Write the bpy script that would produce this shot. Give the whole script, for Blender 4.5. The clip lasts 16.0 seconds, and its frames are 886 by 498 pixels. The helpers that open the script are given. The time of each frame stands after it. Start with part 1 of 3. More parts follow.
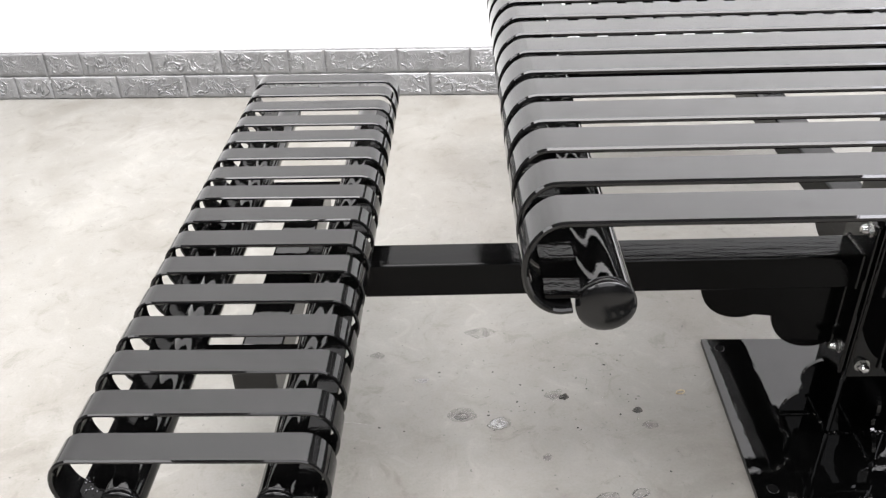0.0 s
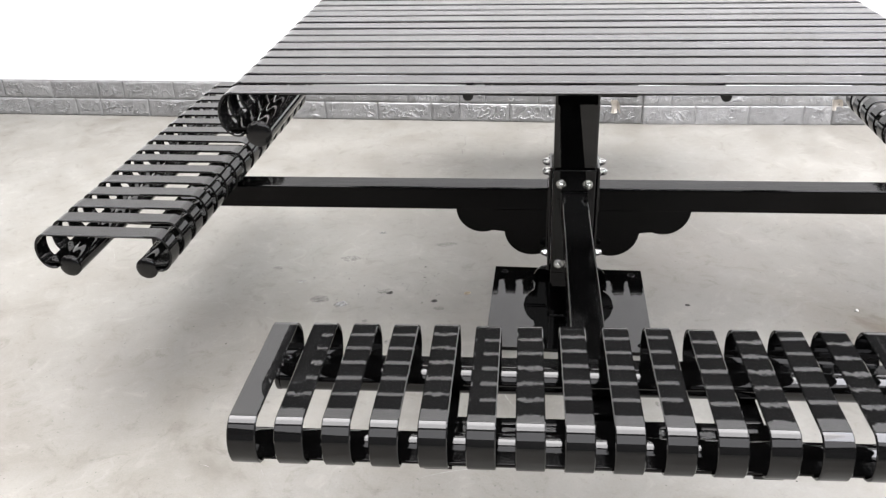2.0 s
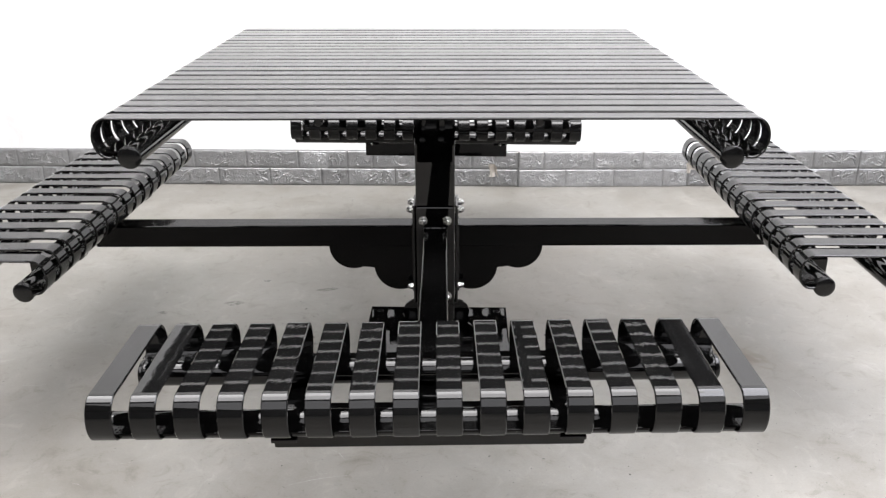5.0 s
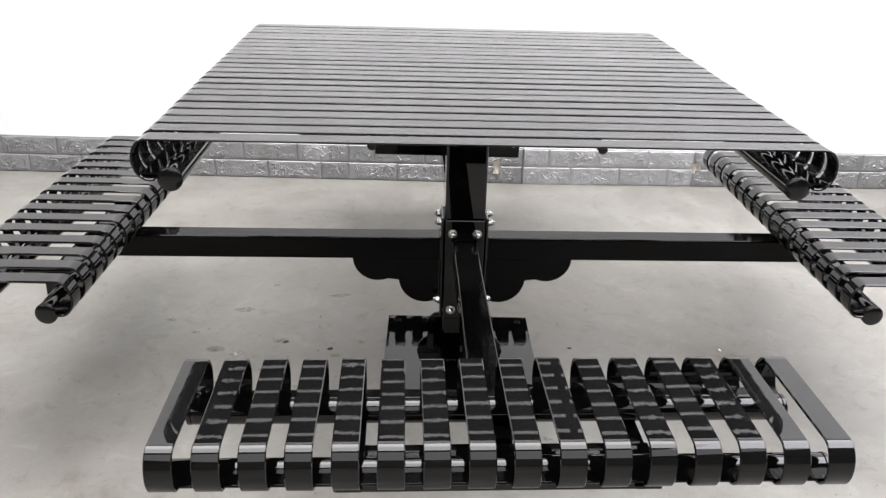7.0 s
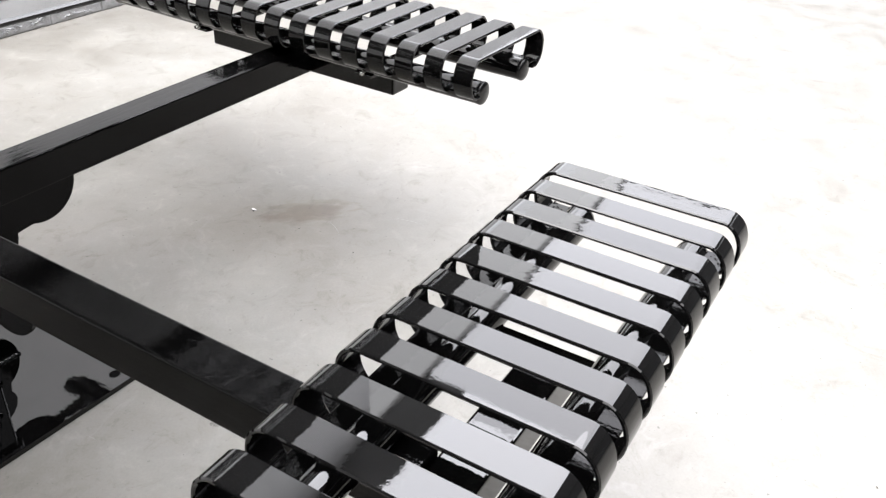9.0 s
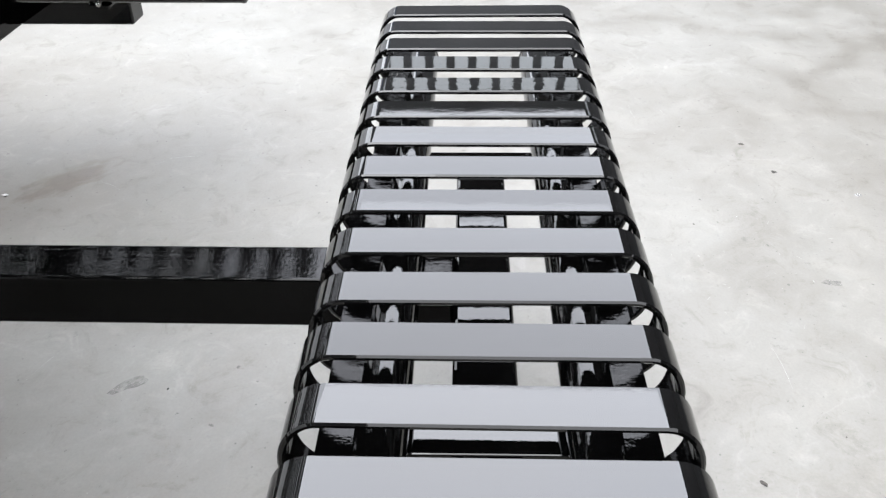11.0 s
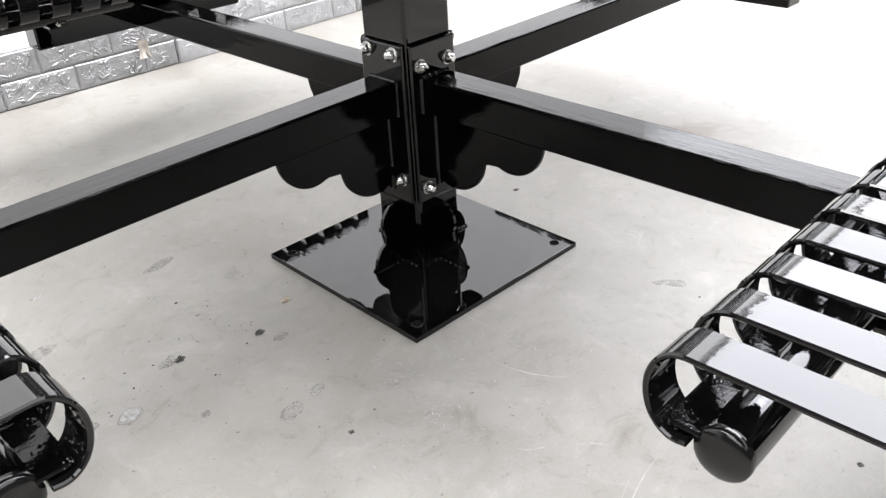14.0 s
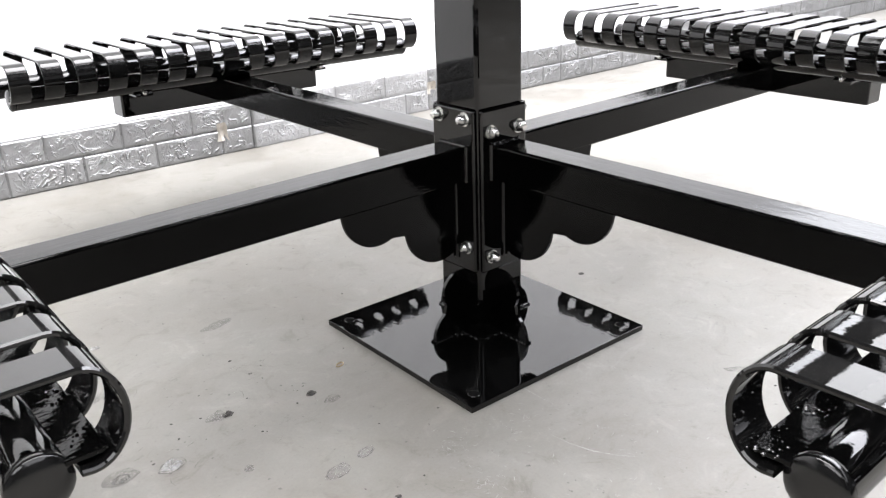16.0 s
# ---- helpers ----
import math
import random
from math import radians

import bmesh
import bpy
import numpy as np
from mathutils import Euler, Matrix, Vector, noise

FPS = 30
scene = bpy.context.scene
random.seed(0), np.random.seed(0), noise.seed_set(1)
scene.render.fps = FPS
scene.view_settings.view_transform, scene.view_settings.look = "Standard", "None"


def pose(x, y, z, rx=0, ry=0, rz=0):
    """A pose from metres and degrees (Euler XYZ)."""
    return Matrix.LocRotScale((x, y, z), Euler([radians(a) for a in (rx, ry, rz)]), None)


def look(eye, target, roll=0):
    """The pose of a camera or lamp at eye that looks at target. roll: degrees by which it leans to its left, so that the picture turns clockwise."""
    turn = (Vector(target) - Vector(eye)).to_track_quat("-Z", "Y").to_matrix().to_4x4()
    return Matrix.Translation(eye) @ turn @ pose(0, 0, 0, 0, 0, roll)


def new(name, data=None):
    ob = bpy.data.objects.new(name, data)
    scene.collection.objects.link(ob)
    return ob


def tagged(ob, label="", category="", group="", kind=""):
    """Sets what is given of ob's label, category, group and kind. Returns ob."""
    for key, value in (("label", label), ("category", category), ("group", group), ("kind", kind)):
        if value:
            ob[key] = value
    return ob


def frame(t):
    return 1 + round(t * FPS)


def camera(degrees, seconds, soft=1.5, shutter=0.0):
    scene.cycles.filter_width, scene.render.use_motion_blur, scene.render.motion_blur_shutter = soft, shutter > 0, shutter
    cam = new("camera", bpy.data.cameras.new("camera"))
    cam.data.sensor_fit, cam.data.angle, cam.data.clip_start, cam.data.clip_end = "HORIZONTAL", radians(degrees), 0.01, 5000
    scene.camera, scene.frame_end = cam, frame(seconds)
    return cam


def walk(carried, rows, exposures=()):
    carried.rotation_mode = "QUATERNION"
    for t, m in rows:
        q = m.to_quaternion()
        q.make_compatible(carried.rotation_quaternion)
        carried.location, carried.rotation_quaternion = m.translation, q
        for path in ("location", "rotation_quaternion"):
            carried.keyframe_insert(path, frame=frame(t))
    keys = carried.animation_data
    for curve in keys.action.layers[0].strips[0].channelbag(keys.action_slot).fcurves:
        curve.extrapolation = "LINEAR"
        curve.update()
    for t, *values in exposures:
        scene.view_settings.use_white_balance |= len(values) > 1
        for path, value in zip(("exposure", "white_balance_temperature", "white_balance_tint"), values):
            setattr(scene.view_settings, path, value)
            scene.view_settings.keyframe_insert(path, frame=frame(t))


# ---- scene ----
cam = camera(54.81, 16.0, soft=1.3)
PATH = [
    (0, (-0.6598, -1.0896, 1.0567), (-0.6768, -0.2472, 0.5181), -1.88),
    (0.5, (-0.5578, -1.2578, 1.0667), (-0.6195, -0.4130, 0.5353), -2.55),
    (1, (-0.3880, -1.5108, 1.1080), (-0.4806, -0.6551, 0.5990), -2.24),
    (1.5, (-0.2796, -1.7434, 1.1408), (-0.3795, -0.8762, 0.6530), -2.11),
    (2, (-0.1077, -1.9063, 1.1689), (-0.2056, -1.0250, 0.7065), -1.92),
    (2.5, (0.0086, -2.0102, 1.1619), (-0.0707, -1.1225, 0.7084), -1.43),
    (3, (0.0338, -2.0414, 1.1511), (-0.0201, -1.1489, 0.7033), -0.86),
    (3.5, (0.0300, -2.0548, 1.1398), (-0.0116, -1.1548, 0.7059), -0.71),
    (4, (0.0211, -2.0863, 1.1127), (0.0004, -1.1640, 0.7268), -0.30),
    (4.2, (0.0251, -2.0962, 1.1037), (0.0101, -1.1685, 0.7308), -0.29),
    (6.5, (-0.0322, -2.1217, 1.1234), (-0.0147, -1.1899, 0.7609), 0.65),
    (7, (-0.1445, -2.0156, 1.1728), (-0.1021, -1.0973, 0.7793), 1.62),
    (7.5, (-0.2295, -1.7885, 1.1090), (-0.0832, -0.9119, 0.6505), 2.96),
    (8, (-0.3520, -1.5356, 1.0741), (-0.0147, -0.7490, 0.5568), 3.24),
    (8.5, (-0.4758, -1.3382, 1.0053), (0.1192, -0.7266, 0.4840), 4.56),
    (8.7, (-0.4900, -1.2679, 0.9873), (0.1730, -0.7335, 0.4631), 4.14),
    (10.8, (-0.6541, -0.8826, 0.8434), (0.1776, -0.8517, 0.2891), -0.67),
    (11, (-0.6966, -0.8935, 0.8426), (0.1319, -0.8594, 0.2835), -0.79),
    (11.5, (-0.8005, -0.9214, 0.8398), (0.0233, -0.8791, 0.2746), -1.12),
    (12, (-0.8964, -0.9297, 0.8390), (-0.0822, -0.8598, 0.2626), -1.71),
    (12.5, (-0.9882, -0.9536, 0.8353), (-0.1736, -0.8131, 0.2726), -2.88),
    (13, (-0.9708, -0.9688, 0.8242), (-0.2259, -0.5793, 0.2825), -5.00),
    (13.5, (-0.9472, -0.9967, 0.8152), (-0.2918, -0.4491, 0.2951), -4.09),
    (14, (-0.9260, -1.0106, 0.7974), (-0.3237, -0.3888, 0.2968), -3.41),
    (14.5, (-0.9226, -1.0138, 0.7838), (-0.3606, -0.3436, 0.2990), -2.75),
    (15, (-0.9246, -1.0087, 0.7690), (-0.3717, -0.3256, 0.2919), -2.78),
    (15.5, (-0.9321, -1.0176, 0.7683), (-0.3710, -0.3293, 0.3084), -2.38),
    (16, (-0.9381, -1.0099, 0.7070), (-0.3401, -0.3001, 0.3347), -1.98),
]
walk(cam, [(t, look(eye, target, roll)) for t, eye, target, roll in PATH],
     [(0.0, -0.32, 6580, 10), (1.0, -0.37, 6580, 10), (2.0, -0.50, 6580, 10), (2.5, -0.61, 6580, 10), (3.5, -0.68, 6580, 10), (4.0, -0.80, 6580, 10), (6.5, -0.90, 6580, 10), (7.0, -0.88, 6580, 10), (7.5, -0.74, 6580, 10), (8.0, -0.48, 6580, 10), (8.5, -0.48, 6580, 10),
      (10.8, -0.93, 6300, 8), (11.0, -0.89, 6300, 8), (11.5, -0.80, 6300, 8), (12.0, -0.71, 6350, 8), (12.5, -0.64, 6450, 9), (13.0, -0.46, 6500, 10), (13.5, -0.17, 6500, 10), (14.0, -0.07, 6500, 10), (15.4, -0.05, 6500, 10), (16.0, -0.12, 6500, 10)])

# ---- light ----
world = bpy.data.worlds.new("world")
world.use_nodes = True
scene.world = world
sky = world.node_tree.nodes.new("ShaderNodeTexSky")
sky.sky_type = "NISHITA"
sky.sun_disc = False
sky.sun_elevation, sky.sun_rotation = radians(50), radians(90)
world.node_tree.links.new(sky.outputs[0], world.node_tree.nodes["Background"].inputs[0])
world.node_tree.nodes["Background"].inputs[1].default_value = 0.1


def daylight(name, m, sx, sy, watts, colour=(1.0, 1.0, 1.0)):
    """Sky light that enters through an opening of the hall."""
    lamp = bpy.data.lights.new(name, "AREA")
    lamp.shape, lamp.size, lamp.size_y, lamp.energy, lamp.color = "RECTANGLE", sx, sy, watts, colour
    ob = new(name, lamp)
    ob.matrix_world = m
    return ob


HALL = (-8.0, 8.9, -10.0, 1.453, 4.4)  # x0, x1, y0, y1, ceiling height
# rooflights, and a row of high windows in the east wall
ROOF_A = (-2.4, 1.6, -0.7, 1.24)
ROOF_G = (-2.4, 1.6, -2.4, -0.7)
ROOF_B = (1.6, 3.9, -3.05, 1.1)
ROOF_D = (3.9, 6.4, -3.05, 1.44)
ROOF_E = (6.4, 8.3, -3.05, 1.44)
ROOF_C = (-6.6, -3.1, -5.6, -0.2)
ROOF_H = (-2.4, 2.6, -9.6, -3.15)
SKYLIGHTS = ((ROOF_A, 27.0), (ROOF_G, 18.0), (ROOF_B, 24.5), (ROOF_D, 14.5), (ROOF_E, 11.0), (ROOF_C, 8.0), (ROOF_H, 4.2))
for (x0, x1, y0, y1), radiance in SKYLIGHTS:
    daylight("rooflight_daylight", pose((x0 + x1) / 2, (y0 + y1) / 2, HALL[4] + 0.02), x1 - x0, y1 - y0, radiance * math.pi * (x1 - x0) * (y1 - y0), (0.99, 0.978, 0.99) if x0 < 1.0 else (0.93, 0.935, 1.0))
WIN = (-4.4, 0.8, 4.03, 4.37)
daylight("window_daylight", pose(HALL[1] + 0.12, (WIN[0] + WIN[1]) / 2, (WIN[2] + WIN[3]) / 2, 0, 90, 0), WIN[3] - WIN[2], WIN[1] - WIN[0], 5.0 * math.pi * 1.77, (0.96, 0.98, 1.0))

NWIN = (3.15, 8.2, 1.9, 4.385)  # large window in the north wall, along the wall
# the north wall is laid in two straight runs that meet at a slight bend
BEND_X, BEND_Y = 0.342, 1.4480
RUN_WEST = pose(BEND_X, BEND_Y, 0, 0, 0, -2.16)
RUN_EAST = pose(BEND_X, BEND_Y, 0, 0, 0, -0.01)
daylight("window_daylight", RUN_EAST @ pose(-BEND_X, 0, 0) @ pose((NWIN[0] + NWIN[1]) / 2, 0.03, (NWIN[2] + NWIN[3]) / 2, -90, 0, 0), NWIN[1] - NWIN[0], NWIN[3] - NWIN[2], 8.5 * math.pi * (NWIN[1] - NWIN[0]) * (NWIN[3] - NWIN[2]), (0.96, 0.965, 1.0))


# ---- materials ----
def material(name, rough=0.5, metal=0.0, coat=0.0):
    m = bpy.data.materials.new(name)
    m.use_nodes = True
    n, l = m.node_tree.nodes, m.node_tree.links
    b = n["Principled BSDF"]
    b.inputs["Roughness"].default_value = rough
    b.inputs["Metallic"].default_value = metal
    b.inputs["Coat Weight"].default_value = coat
    b.inputs["Coat Roughness"].default_value = 0.04
    return m, n, l, b


def noise_at(n, l, scale, detail=4.0, space="Object", rough=0.55, distort=0.0):
    c = n.new("ShaderNodeTexCoord")
    t = n.new("ShaderNodeTexNoise")
    t.inputs["Scale"].default_value, t.inputs["Detail"].default_value = scale, detail
    t.inputs["Roughness"].default_value, t.inputs["Distortion"].default_value = rough, distort
    l.new(c.outputs[space], t.inputs["Vector"])
    return t.outputs["Fac"]


def ramp(n, l, source, stops):
    r = n.new("ShaderNodeValToRGB")
    e = r.color_ramp.elements
    while len(e) < len(stops):
        e.new(0.5)
    for i, (at, colour) in enumerate(stops):
        e[i].position = at
        e[i].color = (*colour, 1.0) if len(colour) == 3 else colour
    l.new(source, r.inputs[0])
    return r.outputs[0]


def grey(v):
    return (v, v, v)


def mixed(n, l, kind, fac, a, b):
    m = n.new("ShaderNodeMix")
    m.data_type, m.blend_type = "RGBA", kind
    for socket, value in ((m.inputs[0], fac), (m.inputs[6], a), (m.inputs[7], b)):
        if isinstance(value, (int, float)):
            socket.default_value = value
        elif isinstance(value, tuple):
            socket.default_value = (*value, 1.0)
        else:
            l.new(value, socket)
    return m.outputs[2]


def bumped(n, l, b, source, strength, distance):
    k = n.new("ShaderNodeBump")
    k.inputs["Strength"].default_value, k.inputs["Distance"].default_value = strength, distance
    l.new(source, k.inputs["Height"])
    l.new(k.outputs[0], b.inputs["Normal"])
    return k


def ridges(n, l, scale, detail, distort):
    """Sharp creases where a distorted noise crosses its middle."""
    f = noise_at(n, l, scale, detail, rough=0.5, distort=distort)
    sub = n.new("ShaderNodeMath")
    sub.operation = "SUBTRACT"
    sub.inputs[1].default_value = 0.5
    l.new(f, sub.inputs[0])
    ab = n.new("ShaderNodeMath")
    ab.operation = "ABSOLUTE"
    l.new(sub.outputs[0], ab.inputs[0])
    return ab.outputs[0]


def make_paint(name, low, high, rough_lo, rough_hi, peel, wave, grain=(1.0, 1.0, 1.0), gloss=0.42, even=False):
    """Glossy black powder coat with orange peel, faint handling marks and, on some pieces, a slow ripple."""
    m, n, l, b = material(name, 0.1)
    l.new(ramp(n, l, noise_at(n, l, 9.0, 5.0), [(0.3, grey(low)), (0.75, grey(high))]), b.inputs["Base Color"])
    l.new(ramp(n, l, noise_at(n, l, 14.0, 6.0, rough=0.7), [(0.38, grey(rough_lo)), (0.75, grey(rough_hi))]), b.inputs["Roughness"])
    b.inputs["Specular IOR Level"].default_value = gloss
    k = bumped(n, l, b, noise_at(n, l, 320.0, 2.0), peel, 0.0004)
    if wave:
        slow = n.new("ShaderNodeBump")
        slow.inputs["Distance"].default_value = 0.002
        l.new(ramp(n, l, n.new("ShaderNodeObjectInfo").outputs["Random"], [(0.70, grey(wave if even else wave * 0.2)), (0.78, grey(wave if even else wave))]), slow.inputs["Strength"])
        c = n.new("ShaderNodeTexCoord")
        stretch = n.new("ShaderNodeMapping")
        stretch.inputs["Scale"].default_value = grain
        l.new(c.outputs["Object"], stretch.inputs["Vector"])
        t = n.new("ShaderNodeTexNoise")
        t.inputs["Scale"].default_value, t.inputs["Detail"].default_value = 45.0, 3.0
        l.new(stretch.outputs[0], t.inputs["Vector"])
        l.new(t.outputs["Fac"], slow.inputs["Height"])
        l.new(slow.outputs[0], k.inputs["Normal"])
    return m


PAINT = make_paint("black_gloss_paint", 0.0008, 0.0016, 0.012, 0.04, 0.016, 0.06, (1.0, 0.5, 1.0))
# same black coat, base colour raised to stand in for light on the straps
LIT_STRAP_PAINT = make_paint("black_gloss_paint_lit", 0.0028, 0.0044, 0.012, 0.04, 0.016, 0.06, (1.0, 0.5, 1.0))
ARM_PAINT = make_paint("black_arm_paint", 0.0006, 0.0014, 0.03, 0.10, 0.22, 0.16, (0.3, 1.8, 1.8), 0.13, True)
RAIL_PAINT = make_paint("black_rail_paint", 0.0008, 0.0016, 0.02, 0.07, 0.10, 0.16, (1.0, 1.0, 1.0))
CAP = make_paint("black_plastic", 0.002, 0.004, 0.13, 0.22, 0.05, 0.0)

STEEL, n, l, b = material("zinc_steel", 0.25, 1.0)
l.new(ramp(n, l, noise_at(n, l, 120.0, 3.0), [(0.3, (0.45, 0.45, 0.44)), (0.7, (0.75, 0.75, 0.73))]), b.inputs["Base Color"])

# flat black that paints the shade inside a bolt hole
HOLE_DARK, n, l, b = material("hole_shade_black", 0.8)
b.inputs["Base Color"].default_value = (0.004, 0.004, 0.004, 1)
b.inputs["Specular IOR Level"].default_value = 0.0

# concrete floor: trowel clouds, grime flecks, a damp mark, painted bench shade, fine pits
FLOOR, n, l, b = material("concrete_floor", 0.6)
big = noise_at(n, l, 0.9, 6.0, rough=0.6, distort=0.4)
mid = noise_at(n, l, 5.5, 8.0, rough=0.66, distort=0.6)
fleck = noise_at(n, l, 38.0, 6.0, rough=0.75)
fine = noise_at(n, l, 220.0, 4.0)
col = ramp(n, l, big, [(0.3, (0.140, 0.132, 0.117)), (0.7, (0.176, 0.172, 0.158))])
col = mixed(n, l, "MULTIPLY", 0.55, col, ramp(n, l, mid, [(0.28, (0.52, 0.48, 0.43)), (0.42, (0.86, 0.84, 0.81)), (0.52, grey(1.0)), (0.68, grey(1.28))]))
col = mixed(n, l, "MULTIPLY", 0.55, col, ramp(n, l, fleck, [(0.27, grey(0.45)), (0.40, grey(0.97)), (0.66, grey(1.0)), (0.76, grey(1.3))]))
col = mixed(n, l, "MULTIPLY", 0.3, col, ramp(n, l, fine, [(0.3, grey(0.75)), (0.6, grey(1.0))]))
scuff = ramp(n, l, ridges(n, l, 5.0, 9.0, 0.7), [(0.0, grey(1.0)), (0.018, grey(0.0))])
where = ramp(n, l, noise_at(n, l, 2.6, 4.0), [(0.46, grey(0.0)), (0.66, grey(0.16))])
col = mixed(n, l, "MIX", mixed(n, l, "MULTIPLY", 1.0, scuff, where), col, (0.27, 0.265, 0.258))
col = mixed(n, l, "MULTIPLY", 0.8, col, ramp(n, l, noise_at(n, l, 95.0, 3.0, rough=0.5), [(0.25, grey(0.35)), (0.315, grey(1.0))]))
col = mixed(n, l, "MULTIPLY", 0.6, col, ramp(n, l, noise_at(n, l, 14.0, 7.0, rough=0.72, distort=1.0), [(0.30, (0.58, 0.55, 0.50)), (0.45, (0.98, 0.97, 0.96)), (0.56, grey(1.0)), (0.70, grey(1.28))]))
place = n.new("ShaderNodeTexCoord")
# damp mark, its brown halo, a soft darker ellipse below the tabletop
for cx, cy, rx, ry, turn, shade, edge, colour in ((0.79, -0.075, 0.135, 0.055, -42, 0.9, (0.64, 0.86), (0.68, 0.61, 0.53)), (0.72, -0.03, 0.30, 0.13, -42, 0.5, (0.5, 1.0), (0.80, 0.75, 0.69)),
                                                  # last ellipse: shade under the left bench, painted into the floor
                                                  # colour
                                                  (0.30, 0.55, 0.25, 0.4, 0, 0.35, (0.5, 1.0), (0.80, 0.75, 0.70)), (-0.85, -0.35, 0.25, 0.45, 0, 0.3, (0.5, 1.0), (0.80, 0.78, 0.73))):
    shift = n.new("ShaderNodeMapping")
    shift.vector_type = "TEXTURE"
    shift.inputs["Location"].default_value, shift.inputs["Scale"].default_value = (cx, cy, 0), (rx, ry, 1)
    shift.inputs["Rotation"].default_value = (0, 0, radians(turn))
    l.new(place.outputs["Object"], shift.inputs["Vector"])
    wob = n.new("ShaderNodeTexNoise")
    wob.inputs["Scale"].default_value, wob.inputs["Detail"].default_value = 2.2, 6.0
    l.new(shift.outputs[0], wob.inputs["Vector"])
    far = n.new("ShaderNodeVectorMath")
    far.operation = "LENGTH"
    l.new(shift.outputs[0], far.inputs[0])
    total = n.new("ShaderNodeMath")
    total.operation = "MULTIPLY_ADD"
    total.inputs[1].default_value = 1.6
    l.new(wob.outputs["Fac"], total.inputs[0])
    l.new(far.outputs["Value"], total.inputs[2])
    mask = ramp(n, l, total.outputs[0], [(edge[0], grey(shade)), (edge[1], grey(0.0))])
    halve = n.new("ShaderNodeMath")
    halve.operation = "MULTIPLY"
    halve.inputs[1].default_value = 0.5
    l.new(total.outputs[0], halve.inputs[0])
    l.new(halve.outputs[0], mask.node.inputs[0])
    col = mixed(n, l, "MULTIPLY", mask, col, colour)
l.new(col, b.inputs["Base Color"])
l.new(ramp(n, l, mid, [(0.3, grey(0.42)), (0.7, grey(0.66))]), b.inputs["Roughness"])
bumped(n, l, b, fleck, 0.10, 0.002)

WALL, n, l, b = material("white_wall_paint", 0.7)
col = ramp(n, l, noise_at(n, l, 1.1, 6.0, rough=0.6, distort=0.5), [(0.3, (0.67, 0.666, 0.66)), (0.7, (0.76, 0.757, 0.752))])
col = mixed(n, l, "MULTIPLY", 0.6, col, ramp(n, l, noise_at(n, l, 7.0, 8.0, rough=0.7, distort=0.8), [(0.32, (0.86, 0.86, 0.855)), (0.5, grey(1.0)), (0.7, grey(1.06))]))
l.new(col, b.inputs["Base Color"])
bumped(n, l, b, noise_at(n, l, 60.0, 3.0), 0.1, 0.001)

DULL, n, l, b = material("dull_grey_plaster", 0.8)
l.new(ramp(n, l, noise_at(n, l, 1.5, 5.0), [(0.3, grey(0.10)), (0.7, grey(0.14))]), b.inputs["Base Color"])

# silver-grey embossed foam brick, creased like foil
def make_brick(name, low, high, piece):
    m, n, l, b = material(name, 0.30, 0.4)
    c = n.new("ShaderNodeTexCoord")
    vec = c.outputs["Object"]
    source = noise_at(n, l, 6.0)
    if piece:
        info = n.new("ShaderNodeObjectInfo")
        source = info.outputs["Random"]
        shift = n.new("ShaderNodeVectorMath")
        l.new(vec, shift.inputs[0])
        l.new(info.outputs["Location"], shift.inputs[1])
        vec = shift.outputs[0]

    def tex(scale, detail, distort):
        t = n.new("ShaderNodeTexNoise")
        t.inputs["Scale"].default_value, t.inputs["Detail"].default_value, t.inputs["Distortion"].default_value = scale, detail, distort
        l.new(vec, t.inputs["Vector"])
        return t.outputs["Fac"]

    def math_node(op, a, value=None, other=None):
        k = n.new("ShaderNodeMath")
        k.operation = op
        l.new(a, k.inputs[0])
        if value is not None:
            k.inputs[1].default_value = value
        if other is not None:
            l.new(other, k.inputs[1])
        return k.outputs[0]

    tone = ramp(n, l, source, [(0.0, grey(low)), (1.0, grey(high))])
    l.new(mixed(n, l, "MULTIPLY", 0.5, tone, ramp(n, l, tex(30.0, 5.0, 0.0), [(0.3, grey(0.7)), (0.65, grey(1.2))])), b.inputs["Base Color"])
    # thin curling ridges, kept off the smooth margin of each piece
    ridge = math_node("ABSOLUTE", math_node("SUBTRACT", tex(19.0, 4.0, 1.1), 0.5))
    fine = math_node("ABSOLUTE", math_node("SUBTRACT", tex(40.0, 3.0, 1.0), 0.5))
    where = ramp(n, l, tex(13.0, 2.0, 0.0), [(0.42, grey(0.05)), (0.56, grey(1.0))])
    height = math_node("ADD", math_node("MULTIPLY", ramp(n, l, ridge, [(0.0, grey(1.0)), (0.022, grey(0.45)), (0.06, grey(0.0))]), None, where), None, ramp(n, l, fine, [(0.0, grey(0.22)), (0.05, grey(0.06)), (0.10, grey(0.0))]))
    if piece:
        parts = n.new("ShaderNodeSeparateXYZ")
        l.new(c.outputs["Generated"], parts.inputs[0])
        for axis, margin in (("X", 0.05), ("Z", 0.12)):
            edge = ramp(n, l, parts.outputs[axis], [(margin * 0.6, grey(0.0)), (margin * 1.5, grey(1.0)), (1 - margin * 1.5, grey(1.0)), (1 - margin * 0.6, grey(0.0))])
            height = math_node("MULTIPLY", height, None, edge)
    k = bumped(n, l, b, height, 1.0, 0.0055)
    second = n.new("ShaderNodeBump")
    second.inputs["Strength"].default_value, second.inputs["Distance"].default_value = 0.4, 0.004
    l.new(tex(48.0, 4.0, 1.0), second.inputs["Height"])
    l.new(second.outputs[0], k.inputs["Normal"])
    return m


BRICK = make_brick("silver_grey_brick", 0.195, 0.235, True)
JOINT = make_brick("silver_grey_joint", 0.17, 0.20, False)

FLAP, n, l, b = material("torn_brown_paper", 0.8)
